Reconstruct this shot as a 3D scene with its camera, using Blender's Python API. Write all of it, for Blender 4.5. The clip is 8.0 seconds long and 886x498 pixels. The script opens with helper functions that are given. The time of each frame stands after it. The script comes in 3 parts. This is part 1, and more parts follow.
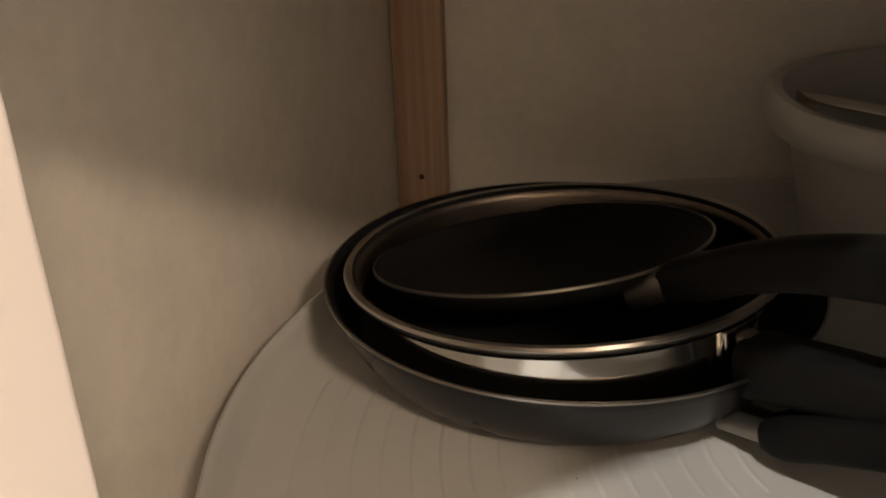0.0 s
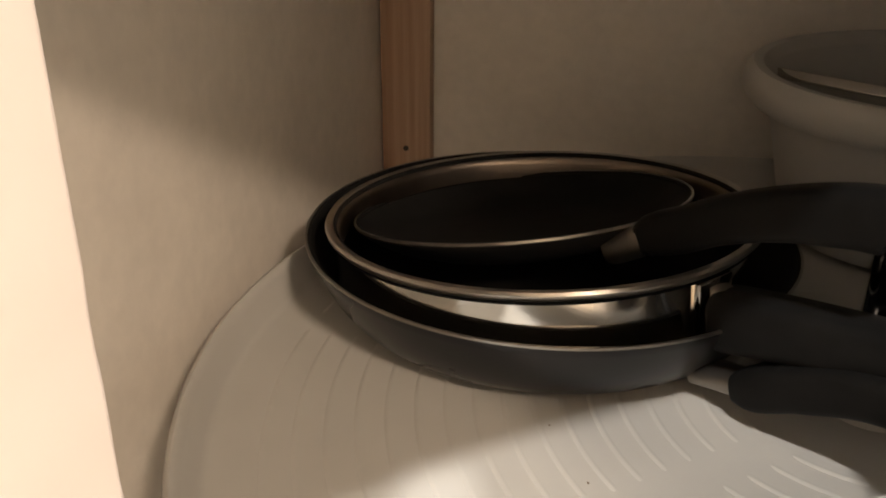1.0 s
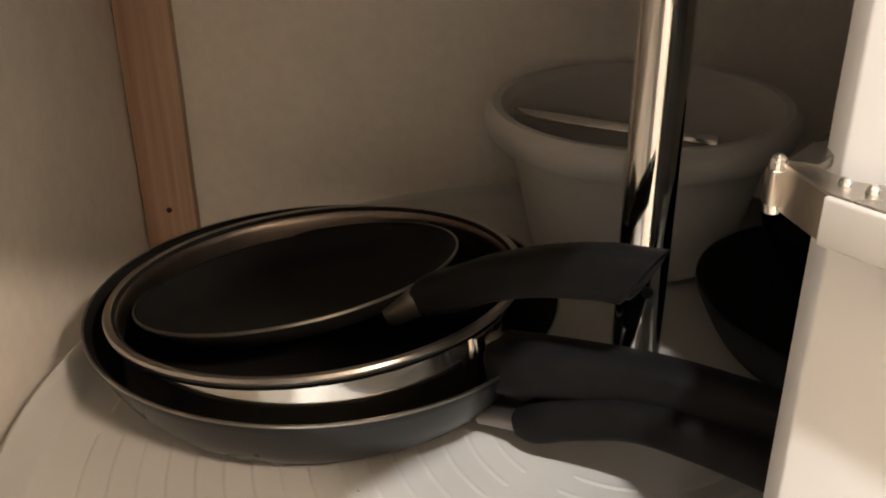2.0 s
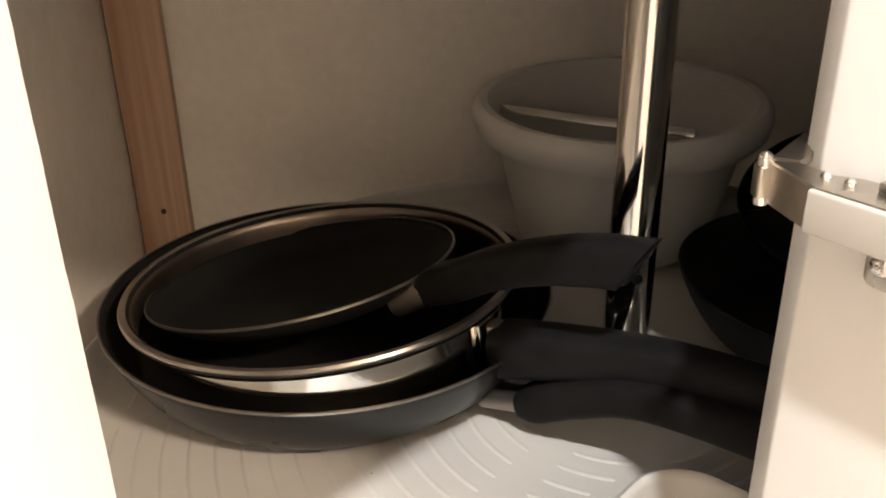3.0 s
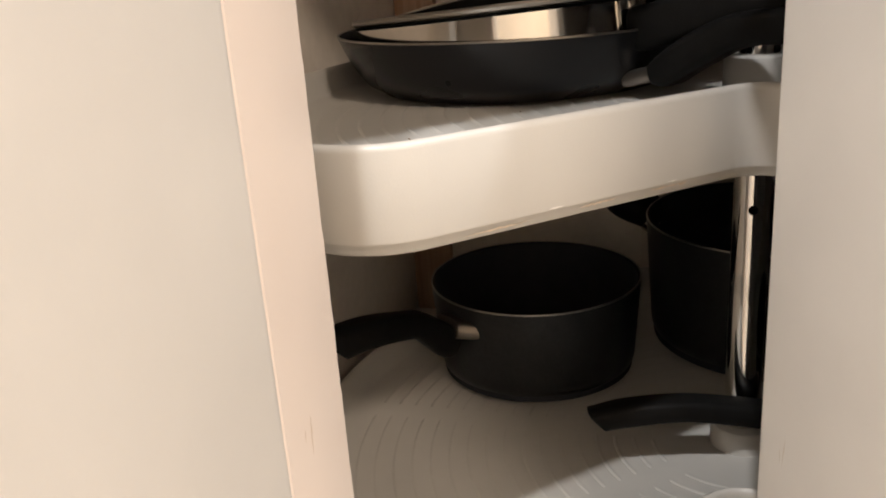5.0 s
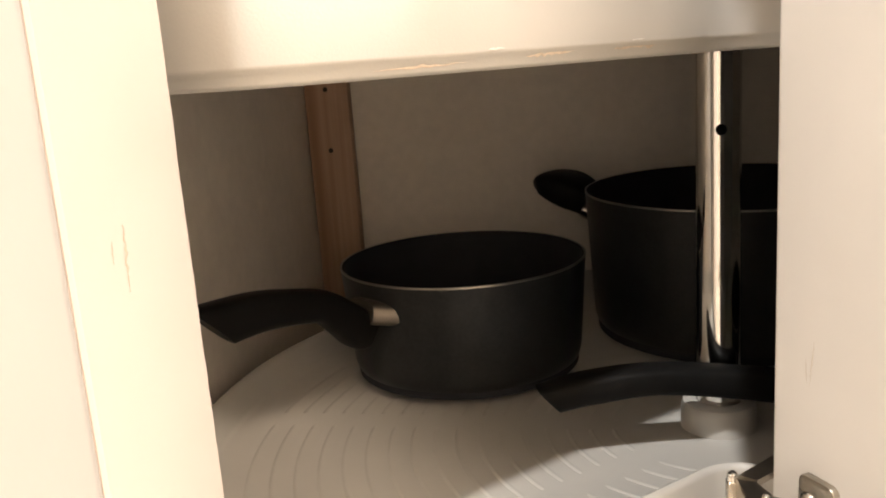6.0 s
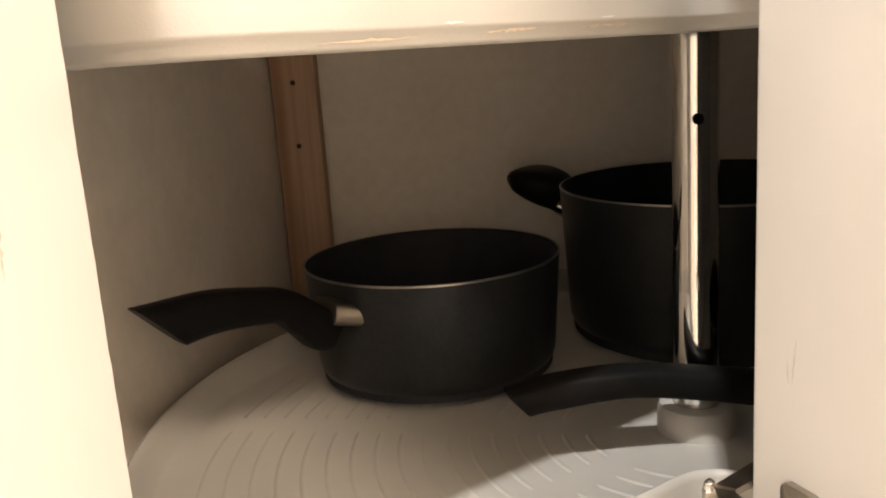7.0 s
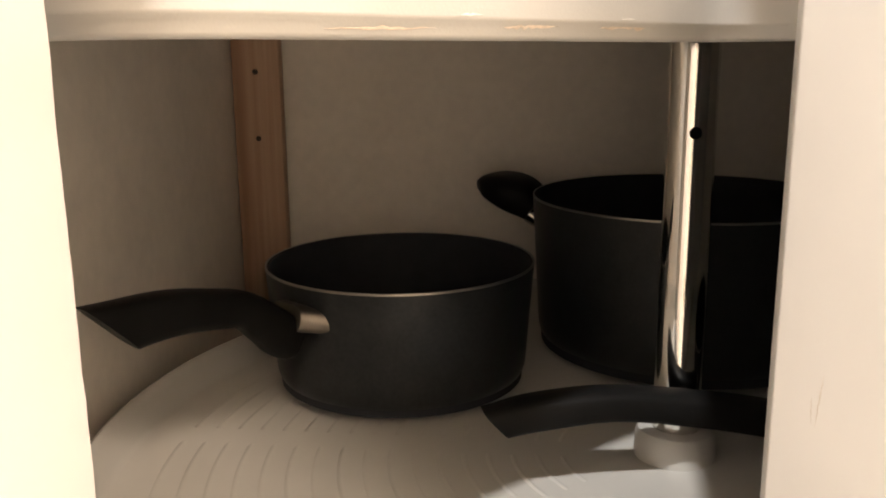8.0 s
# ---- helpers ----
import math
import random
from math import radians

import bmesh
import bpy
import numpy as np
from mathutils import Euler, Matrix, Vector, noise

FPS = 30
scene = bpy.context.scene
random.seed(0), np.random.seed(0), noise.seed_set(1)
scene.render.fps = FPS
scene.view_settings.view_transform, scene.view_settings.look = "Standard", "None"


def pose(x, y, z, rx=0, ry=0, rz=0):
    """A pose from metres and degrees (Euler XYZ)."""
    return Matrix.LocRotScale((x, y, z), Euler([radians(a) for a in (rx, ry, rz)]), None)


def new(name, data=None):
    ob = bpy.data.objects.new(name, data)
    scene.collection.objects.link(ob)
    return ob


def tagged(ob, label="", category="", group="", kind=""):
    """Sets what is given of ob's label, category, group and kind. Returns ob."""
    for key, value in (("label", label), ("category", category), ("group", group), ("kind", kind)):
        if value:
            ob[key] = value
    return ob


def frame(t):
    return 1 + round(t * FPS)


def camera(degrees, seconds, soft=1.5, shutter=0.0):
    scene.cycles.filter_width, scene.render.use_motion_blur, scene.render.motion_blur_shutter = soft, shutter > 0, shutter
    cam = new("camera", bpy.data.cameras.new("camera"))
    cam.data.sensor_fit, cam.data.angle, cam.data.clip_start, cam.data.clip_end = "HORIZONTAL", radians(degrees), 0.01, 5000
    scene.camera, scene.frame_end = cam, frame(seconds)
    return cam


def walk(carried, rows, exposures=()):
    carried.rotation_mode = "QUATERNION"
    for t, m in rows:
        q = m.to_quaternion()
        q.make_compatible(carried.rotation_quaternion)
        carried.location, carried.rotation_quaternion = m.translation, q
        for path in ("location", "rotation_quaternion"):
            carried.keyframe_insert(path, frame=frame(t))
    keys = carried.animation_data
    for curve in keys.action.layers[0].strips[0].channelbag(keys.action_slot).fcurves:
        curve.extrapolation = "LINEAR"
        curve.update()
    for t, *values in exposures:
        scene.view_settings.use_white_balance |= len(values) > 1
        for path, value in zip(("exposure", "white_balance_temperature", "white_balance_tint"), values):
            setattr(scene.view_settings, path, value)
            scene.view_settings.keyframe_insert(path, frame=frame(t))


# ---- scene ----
cam = camera(54.4, 8.0, soft=1.9)
ROWS = [
    (0.0, -0.1480, -0.4180, 0.5720, 12.714, -24.299, 1.694),
    (0.2, -0.1474, -0.4248, 0.5656, 12.625, -24.173, 1.637),
    (0.5, -0.1450, -0.4390, 0.5650, 12.342, -24.634, 2.376),
    (0.8, -0.1438, -0.4416, 0.5638, 12.640, -25.030, 1.896),
    (1.0, -0.1440, -0.4330, 0.5480, 12.390, -24.286, -0.440),
    (1.2, -0.1397, -0.4294, 0.5612, 9.857, -24.114, 0.187),
    (1.5, -0.1340, -0.4270, 0.5680, 4.413, -24.271, 1.440),
    (1.8, -0.1459, -0.4452, 0.5861, -1.711, -23.903, 0.947),
    (2.0, -0.1495, -0.4380, 0.5960, -4.62, -24.275, 0.369),
    (2.2, -0.1582, -0.4413, 0.6034, -6.677, -23.948, 0.099),
    (3.3, -0.1700, -0.4690, 0.6090, -6.505, -25.040, 1.711),
    (3.5, -0.1540, -0.4760, 0.6030, -3.203, -24.574, 2.045),
    (4.0, -0.1200, -0.5280, 0.5640, 4.848, -23.910, 3.212),
    (4.2, -0.1092, -0.5508, 0.5290, 7.515, -22.724, 2.934),
    (4.5, -0.0900, -0.5980, 0.5005, 10.986, -22.80, 3.825),
    (4.8, -0.0774, -0.6403, 0.4579, 12.562, -19.969, 4.848),
    (5.0, -0.0760, -0.6710, 0.3890, 12.964, -18.708, 3.852),
    (5.2, -0.0810, -0.6760, 0.3440, 12.722, -17.155, 2.996),
    (6.3, -0.1060, -0.5430, 0.2370, 5.558, -12.125, 4.172),
    (6.5, -0.1060, -0.5360, 0.2350, 5.252, -12.919, 3.962),
    (7.0, -0.0960, -0.5500, 0.2380, 6.012, -12.384, 3.776),
    (7.5, -0.1000, -0.5790, 0.2310, 7.616, -12.762, 2.898),
    (7.8, -0.1065, -0.5518, 0.2322, 5.693, -12.913, 1.410),
    (8.0, -0.1230, -0.5200, 0.2370, 2.630, -12.512, 0.479),
]
walk(cam, [(t, pose(x, y, z, 90 + p, r, w)) for t, x, y, z, w, p, r in ROWS],
     exposures=[(0.0, -0.45, 6430, 10), (0.5, 0.1, 6380, 10), (1.0, -0.02, 6420, 10), (1.5, 0.05, 6480, 10), (2.0, 0.33, 6180, 10), (3.3, 0.62, 6100, 10), (3.8, 0.54, 6150, 10), (4.5, -0.84, 6270, 10), (4.7, -0.37, 6100, 10), (5.0, -0.33, 6000, 10), (5.2, -0.25, 6100, 10), (6.3, 0.48, 6250, 10), (7.0, 0.44, 6300, 10), (7.5, -0.02, 6170, 10), (8.0, 0.55, 6200, 10)])

# ---- world and lights: a kitchen at night, lit by warm ceiling lamps ----
world = bpy.data.worlds.new("world")
scene.world = world
world.use_nodes = True
world.node_tree.nodes["Background"].inputs[0].default_value = (1.0, 0.82, 0.62, 1)
world.node_tree.nodes["Background"].inputs[1].default_value = 0.02

CEIL = 2.25


def ceiling_lamp(x, y, watts, colour, radius):
    data = bpy.data.lights.new("lamp_light", "AREA")
    data.shape, data.size, data.energy, data.color = "DISK", radius * 2, watts, colour
    ob = new("lamp_light", data)
    ob.matrix_world = pose(x, y, CEIL - 0.03)
    return ob


LAMPS = [(-0.130, -1.235, 47.0, (1.0, 0.93, 0.85), 0.045),
         (0.834, -0.438, 35.0, (1.0, 0.94, 0.87), 0.045),
         (1.33, -2.10, 84.0, (1.0, 0.78, 0.58), 0.20)]
for spec in LAMPS:
    ceiling_lamp(*spec)


# ---- materials ----
def material(name, base, rough=0.5, metal=0.0, grain=0.0, scale=30.0, bump=0.0, bump_scale=200.0, spec=0.5, tint=None,
             stretch=(1, 1, 1), coat=0.0, wear=0.0):
    """Principled surface with a large-scale stain, a fine grain and a fine relief."""
    m = bpy.data.materials.new(name)
    m.use_nodes = True
    nt = m.node_tree
    b = nt.nodes["Principled BSDF"]
    b.inputs["Metallic"].default_value = metal
    b.inputs["Specular IOR Level"].default_value = spec
    b.inputs["Coat Weight"].default_value = coat
    geo = nt.nodes.new("ShaderNodeTexCoord")
    mp = nt.nodes.new("ShaderNodeMapping")
    mp.inputs["Scale"].default_value = stretch
    nt.links.new(geo.outputs["Object"], mp.inputs["Vector"])

    def noise_node(s, detail):
        n = nt.nodes.new("ShaderNodeTexNoise")
        n.inputs["Scale"].default_value = s
        n.inputs["Detail"].default_value = detail
        nt.links.new(mp.outputs["Vector"], n.inputs["Vector"])
        return n

    big, fine = noise_node(scale * 0.2, 3), noise_node(scale, 6)
    add = nt.nodes.new("ShaderNodeMath")
    add.operation = "ADD"
    nt.links.new(big.outputs["Fac"], add.inputs[0])
    nt.links.new(fine.outputs["Fac"], add.inputs[1])
    ramp = nt.nodes.new("ShaderNodeValToRGB")
    other = tint or tuple(c * (1 - grain) for c in base)
    ramp.color_ramp.elements[0].position, ramp.color_ramp.elements[1].position = 0.36, 0.64
    ramp.color_ramp.elements[0].color = (*other, 1)
    ramp.color_ramp.elements[1].color = (*base, 1)
    half = nt.nodes.new("ShaderNodeMath")
    half.operation = "MULTIPLY"
    half.inputs[1].default_value = 0.5
    nt.links.new(add.outputs[0], half.inputs[0])
    nt.links.new(half.outputs[0], ramp.inputs["Fac"])
    nt.links.new(ramp.outputs["Color"], b.inputs["Base Color"])
    span = nt.nodes.new("ShaderNodeMapRange")
    span.inputs["To Min"].default_value = max(0.02, rough - 0.06 - wear)
    span.inputs["To Max"].default_value = min(1.0, rough + 0.06 + wear)
    nt.links.new(big.outputs["Fac"], span.inputs["Value"])
    nt.links.new(span.outputs["Result"], b.inputs["Roughness"])
    if bump:
        bn = noise_node(bump_scale, 4)
        bp = nt.nodes.new("ShaderNodeBump")
        bp.inputs["Strength"].default_value = bump
        bp.inputs["Distance"].default_value = 0.001
        nt.links.new(bn.outputs["Fac"], bp.inputs["Height"])
        nt.links.new(bp.outputs["Normal"], b.inputs["Normal"])
    return m


BOARD = material("white_melamine", (0.84, 0.78, 0.70), 0.5, grain=0.10, scale=80, bump=0.14, bump_scale=420)
DOORPAINT = material("cool_cream_lacquer", (0.64, 0.63, 0.61), 0.40, grain=0.07, scale=16, bump=0.07, bump_scale=260)
STILE = material("warm_cream_paint", (0.77, 0.69, 0.635), 0.42, grain=0.06, scale=14, bump=0.06, bump_scale=250)
LACQUER = material("cream_lacquer", (0.79, 0.785, 0.77), 0.38, grain=0.07, scale=16, bump=0.07, bump_scale=260)
PLASTIC = material("white_tray_plastic", (0.525, 0.512, 0.48), 0.36, grain=0.06, scale=25, bump=0.08, bump_scale=900)
BUCKET = material("grey_white_plastic", (0.57, 0.555, 0.52), 0.45, grain=0.06, scale=25, bump=0.05, bump_scale=400)
PINE = material("pine", (0.55, 0.38, 0.265), 0.6, tint=(0.37, 0.22, 0.14), scale=170, stretch=(1.0, 1.0, 0.03), bump=0.4, bump_scale=160)
CHROME = material("chrome", (0.78, 0.77, 0.75), 0.09, metal=1.0, grain=0.05, scale=30)
STEEL = material("brushed_steel", (0.68, 0.65, 0.60), 0.07, metal=1.0, grain=0.08, scale=60, bump=0.015, bump_scale=600)
LIPSTEEL = material("satin_lip_steel", (0.43, 0.405, 0.37), 0.30, metal=1.0, grain=0.12, scale=60, bump=0.02, bump_scale=600)
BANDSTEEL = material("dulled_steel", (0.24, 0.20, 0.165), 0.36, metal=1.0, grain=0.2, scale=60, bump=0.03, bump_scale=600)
NICKEL = material("nickel_plate", (0.52, 0.485, 0.43), 0.28, metal=1.0, grain=0.2, scale=90, bump=0.1, bump_scale=400)
ENAMEL = material("dark_grey_enamel", (0.012, 0.0128, 0.015), 0.27, grain=0.25, scale=35, bump=0.04, bump_scale=500, spec=0.26, wear=0.05)
SPECKLE = material("black_speckled_enamel", (0.017, 0.019, 0.021), 0.34, tint=(0.009, 0.010, 0.011), scale=350, bump=0.05, bump_scale=900, spec=0.28)
NONSTICK = material("black_nonstick", (0.016, 0.0157, 0.0153), 0.72, grain=0.3, scale=60, bump=0.06, bump_scale=900, spec=0.06)
POTLINING = material("dark_blue_grey_nonstick", (0.027, 0.029, 0.035), 0.62, grain=0.3, scale=60, bump=0.06, bump_scale=900, spec=0.10)
BARE = material("bare_aluminium_edge", (0.36, 0.34, 0.31), 0.35, metal=1.0, grain=0.2, scale=120)
BAKELITE = material("black_bakelite", (0.011, 0.0108, 0.0105), 0.42, grain=0.3, scale=80, bump=0.12, bump_scale=700, spec=0.05)
FERRULE = material("satin_steel", (0.33, 0.30, 0.265), 0.42, metal=1.0, grain=0.15, scale=80, bump=0.05, bump_scale=500)
DULLFERRULE = material("dull_steel", (0.21, 0.19, 0.165), 0.48, metal=1.0, grain=0.2, scale=80, bump=0.05, bump_scale=500)
SCUFF = material("brown_scuff", (0.70, 0.60, 0.49), 0.7, grain=0.3, scale=400)
SCRATCH = material("grey_scratch", (0.69, 0.65, 0.59), 0.6, grain=0.2, scale=400)
CRUMB = material("brown_crumb", (0.22, 0.15, 0.09), 0.8, grain=0.4, scale=600)
CHIP = material("bright_chip", (0.80, 0.78, 0.74), 0.5, grain=0.2, scale=300)
SCREWHEAD = material("browned_steel_screw", (0.055, 0.042, 0.033), 0.5, metal=0.4, grain=0.3, scale=300)
# near-black for painted shade: inside the pole's holes and under the steel lip
DARK = material("recess_shade_black", (0.004, 0.004, 0.004), 0.9, grain=0.3, scale=100, spec=0.02)
WALLPAINT = material("kitchen_wall_paint", (0.82, 0.76, 0.67), 0.8, grain=0.08, scale=6, bump=0.1, bump_scale=120)
FLOORMAT = material("kitchen_floor", (0.60, 0.54, 0.46), 0.4, grain=0.3, scale=10, bump=0.05, bump_scale=60)


# ---- mesh helpers ----
def link_mesh(name, bm, mat, parent=None, label="", smooth=40):
    bmesh.ops.recalc_face_normals(bm, faces=bm.faces[:])
    me = bpy.data.meshes.new(name)
    bm.to_mesh(me)
    bm.free()
    me.materials.append(mat)
    if smooth:
        for poly in me.polygons:
            poly.use_smooth = True
        me.set_sharp_from_angle(angle=radians(smooth))
    ob = new(name, me)
    if parent is not None:
        ob.parent = parent
    if label:
        ob["label"] = label
    return ob


def part(name, bm, mat, parent, label="", smooth=40):
    return link_mesh(name, bm, mat, parent, label, smooth)


def thing(name, m, label, category, group="", kind=""):
    ob = new(name)
    ob.matrix_world = m
    ob.empty_display_size = 0.02
    return tagged(ob, label, category, group, kind)


def box(x0, x1, y0, y1, z0, z1, bevel=0.0, seg=2, bm=None, m=None):
    own = bmesh.new()
    mid = Matrix.Translation(((x0 + x1) / 2, (y0 + y1) / 2, (z0 + z1) / 2)) @ Matrix.Diagonal((x1 - x0, y1 - y0, z1 - z0, 1))
    bmesh.ops.create_cube(own, size=1.0, matrix=mid)
    if bevel:
        bmesh.ops.bevel(own, geom=own.edges[:], offset=bevel, segments=seg, affect="EDGES", profile=0.5)
    if m is not None:
        own.transform(m)
    if bm is None:
        return own
    me = bpy.data.meshes.new("tmp")
    own.to_mesh(me)
    own.free()
    bm.from_mesh(me)
    bpy.data.meshes.remove(me)
    return bm


def lathe(profile, seg=72, closed=True, bm=None, m=None):
    """Turn a profile of (radius, height) about z. A radius of 0 closes the form at the axis."""
    own = bmesh.new() if bm is None else bm
    rings = []
    for r, z in profile:
        if r < 1e-6:
            rings.append([own.verts.new((0, 0, z))])
        else:
            rings.append([own.verts.new((r * math.cos(2 * math.pi * k / seg), r * math.sin(2 * math.pi * k / seg), z)) for k in range(seg)])
    if m is not None:
        for ring in rings:
            for v in ring:
                v.co = m @ v.co
    pairs = list(zip(rings, rings[1:]))
    if closed and len(rings[0]) > 1 and len(rings[-1]) > 1:
        pairs.append((rings[-1], rings[0]))
    for a, b in pairs:
        for k in range(seg):
            j = (k + 1) % seg
            if len(a) == 1 and len(b) > 1:
                own.faces.new((a[0], b[k], b[j]))
            elif len(b) == 1 and len(a) > 1:
                own.faces.new((a[k], a[j], b[0]))
            elif len(a) > 1:
                own.faces.new((a[k], a[j], b[j], b[k]))
    return own


def smooth_path(points, steps=8):
    """Catmull-Rom through rows of numbers."""
    rows = [np.array(q, float) for q in points]
    rows = [2 * rows[0] - rows[1]] + rows + [2 * rows[-1] - rows[-2]]
    out = []
    for a, b, c, d in zip(rows, rows[1:], rows[2:], rows[3:]):
        for k in range(steps):
            t = k / steps
            out.append(0.5 * (2 * b + (c - a) * t + (2 * a - 5 * b + 4 * c - d) * t * t + (3 * b - a - 3 * c + d) * t ** 3))
    out.append(rows[-2])
    return out


def sweep(points, seg=20, power=3.4, bm=None, steps=8, end_shear=0.0):
    """A bar along x-z rows (x, y, z, width, height) with a rounded section; the far end may be cut aslant."""
    own = bmesh.new() if bm is None else bm
    rows = smooth_path(points, steps)
    rings = []
    for i, q in enumerate(rows):
        p = Vector(q[:3])
        t = (Vector(rows[min(i + 1, len(rows) - 1)][:3]) - Vector(rows[max(i - 1, 0)][:3])).normalized()
        side = t.cross(Vector((0, 0, 1))).normalized()
        up = side.cross(t).normalized()
        gone = (Vector(rows[-1][:3]) - p).length
        shear = end_shear * max(0.0, 1 - gone / 0.05)
        ring = []
        for k in range(seg):
            a = 2 * math.pi * k / seg
            c, s = math.cos(a), math.sin(a)
            u = math.copysign(abs(c) ** (2 / power), c) * q[3] / 2
            w = math.copysign(abs(s) ** (2 / power), s) * q[4] / 2
            ring.append(own.verts.new(p + side * u + up * w - t * (shear * w)))
        rings.append(ring)
    for a, b in zip(rings, rings[1:]):
        for k in range(seg):
            own.faces.new((a[k], a[(k + 1) % seg], b[(k + 1) % seg], b[k]))
    own.faces.new(rings[0][::-1])
    own.faces.new(rings[-1])
    return own


def prism(outline, z0, z1, bm=None):
    own = bmesh.new() if bm is None else bm
    lo = [own.verts.new((x, y, z0)) for x, y in outline]
    hi = [own.verts.new((x, y, z1)) for x, y in outline]
    n = len(outline)
    for k in range(n):
        own.faces.new((lo[k], lo[(k + 1) % n], hi[(k + 1) % n], hi[k]))
    own.faces.new(lo[::-1])
    own.faces.new(hi)
    return own


# ---- the cabinet's shell: the pole stands at the origin, the walls meet in the corner behind it ----
WX, WY = -0.382, 0.387        # inner faces of the two walls
Z0, Z1 = -0.06, 0.635         # cabinet floor and top
JX, JY = -0.2107, -0.3431     # edge of the stile
DX, DY = -0.008, -0.1867      # edge of the folded door leaf
XR = 0.80                     # inner side panel beyond the door leaf

wall_left = tagged(link_mesh("wall_left", box(WX - 0.018, WX, -0.36, WY + 0.018, Z0 - 0.02, Z1), BOARD, smooth=0),
                   "off-white melamine side panel inside the corner cabinet", "wall", kind="structure")
wall_back = tagged(link_mesh("wall_back", box(WX + 0.001, XR + 0.02, WY, WY + 0.018, Z0 - 0.02, Z1), BOARD, smooth=0),
                   "off-white melamine back panel inside the corner cabinet", "wall", kind="structure")
wall_right = tagged(link_mesh("wall_right", box(XR, XR + 0.018, -0.409, WY - 0.001, Z0 - 0.02, Z1), BOARD, smooth=0),
                    "off-white melamine panel closing the cabinet's far end", "wall", kind="structure")
wall_front = tagged(link_mesh("wall_front", box(WX - 0.018, JX - 0.025, -0.378, -0.3605, Z0 - 0.02, Z1), BOARD, smooth=0),
                    "off-white panel behind the face frame stile", "wall", kind="structure")
# unseen panel, added to stop room light entering behind the folded leaf
wall_light_block = tagged(link_mesh("wall_light_block", box(0.126, XR + 0.018, -0.43, -0.411, Z0 - 0.02, Z1), LACQUER, smooth=0),
                          "unseen cream panel added to keep light out beyond the folded door leaf", "wall", kind="structure")
floor_outline = [(WX, -0.36), (JX, JY), (DX, DY), (0.125, -0.41), (XR, -0.41), (XR, WY), (WX, WY)]
cabinet_floor = tagged(link_mesh("cabinet_floor", prism(floor_outline, Z0 - 0.018, Z0), BOARD, smooth=0),
                       "off-white melamine cabinet floor below the trays", "floor", kind="structure")
top_outline = [(WX - 0.02, -0.385), (-0.236, -0.385), (-0.236, -0.336), (0.004, -0.148), (0.100, -0.40), (XR + 0.02, -0.43), (XR + 0.02, WY + 0.02), (WX - 0.02, WY + 0.02)]
cabinet_top = tagged(link_mesh("ceiling", prism(top_outline, Z1 + 0.001, Z1 + 0.045), LACQUER, smooth=0),
                     "pale worktop slab closing the corner cabinet above", "ceiling", kind="structure")

# face frame stile and the neighbouring door with its rounded edge
def chipped_stile():
    """Upright stile whose edge towards the opening is rounded and slightly chipped."""
    own = bmesh.new()
    x0, x1, y0, y1, r = JX - 0.022, JX, -0.4065, JY, 0.0024
    loops = []
    for k in range(141):
        z = Z0 - 0.06 + (Z1 + 0.10 - Z0) * k / 140
        chip = 0.00045 * max(0.0, noise.noise(Vector((3.1, 0.2, z * 60))) - 0.05) + 0.00025 * noise.noise(Vector((7.7, 1.9, z * 210)))
        corner = []
        for a in (0, 22.5, 45, 67.5, 90):
            ca, sa = math.cos(radians(a)), math.sin(radians(a))
            corner.append((x1 - r + (r - chip) * ca, y1 - r + (r - chip) * sa))
        ring = [(x0, y0), (x1 - 0.001, y0), (x1, y0 + 0.001)] + corner + [(x0, y1)]
        loops.append([own.verts.new((x, y, z)) for x, y in ring])
    n = len(loops[0])
    for a, b in zip(loops, loops[1:]):
        for q in range(n):
            own.faces.new((a[q], a[(q + 1) % n], b[(q + 1) % n], b[q]))
    own.faces.new(loops[0][::-1])
    own.faces.new(loops[-1])
    return own


stile = tagged(link_mesh("stile", chipped_stile(), STILE),
               "cream painted face frame stile beside the cabinet opening", "trim", kind="structure")
neighbour = thing("cabinet_door", pose(JX, -0.4115, 0), "closed cream lacquered cabinet door with rounded edges", "door")
part("panel", box(-0.018, 0.0055, -0.46, 0.0, Z0 - 0.05, Z1 + 0.02, 0.0085, 5), DOORPAINT, neighbour)

# pine batten in the corner, fixed with screws
batten = thing("corner_batten", pose(-0.355, WY - 0.011, 0), "raw pine batten screwed upright in the cabinet corner", "batten")
part("board", box(-0.025, 0.024, -0.009, 0.009, Z0 + 0.002, Z1 - 0.002, 0.0015, 2), PINE, batten)
for zz in (0.286, 0.2245, 0.157, 0.52):
    part("screw", lathe([(0, 0), (0.0020, 0), (0.0027, 0.0006), (0.0027, 0.0012), (0, 0.0012)], 14, False, m=pose(0, -0.0105, zz, 90)), SCREWHEAD, batten, "dark countersunk screw head")


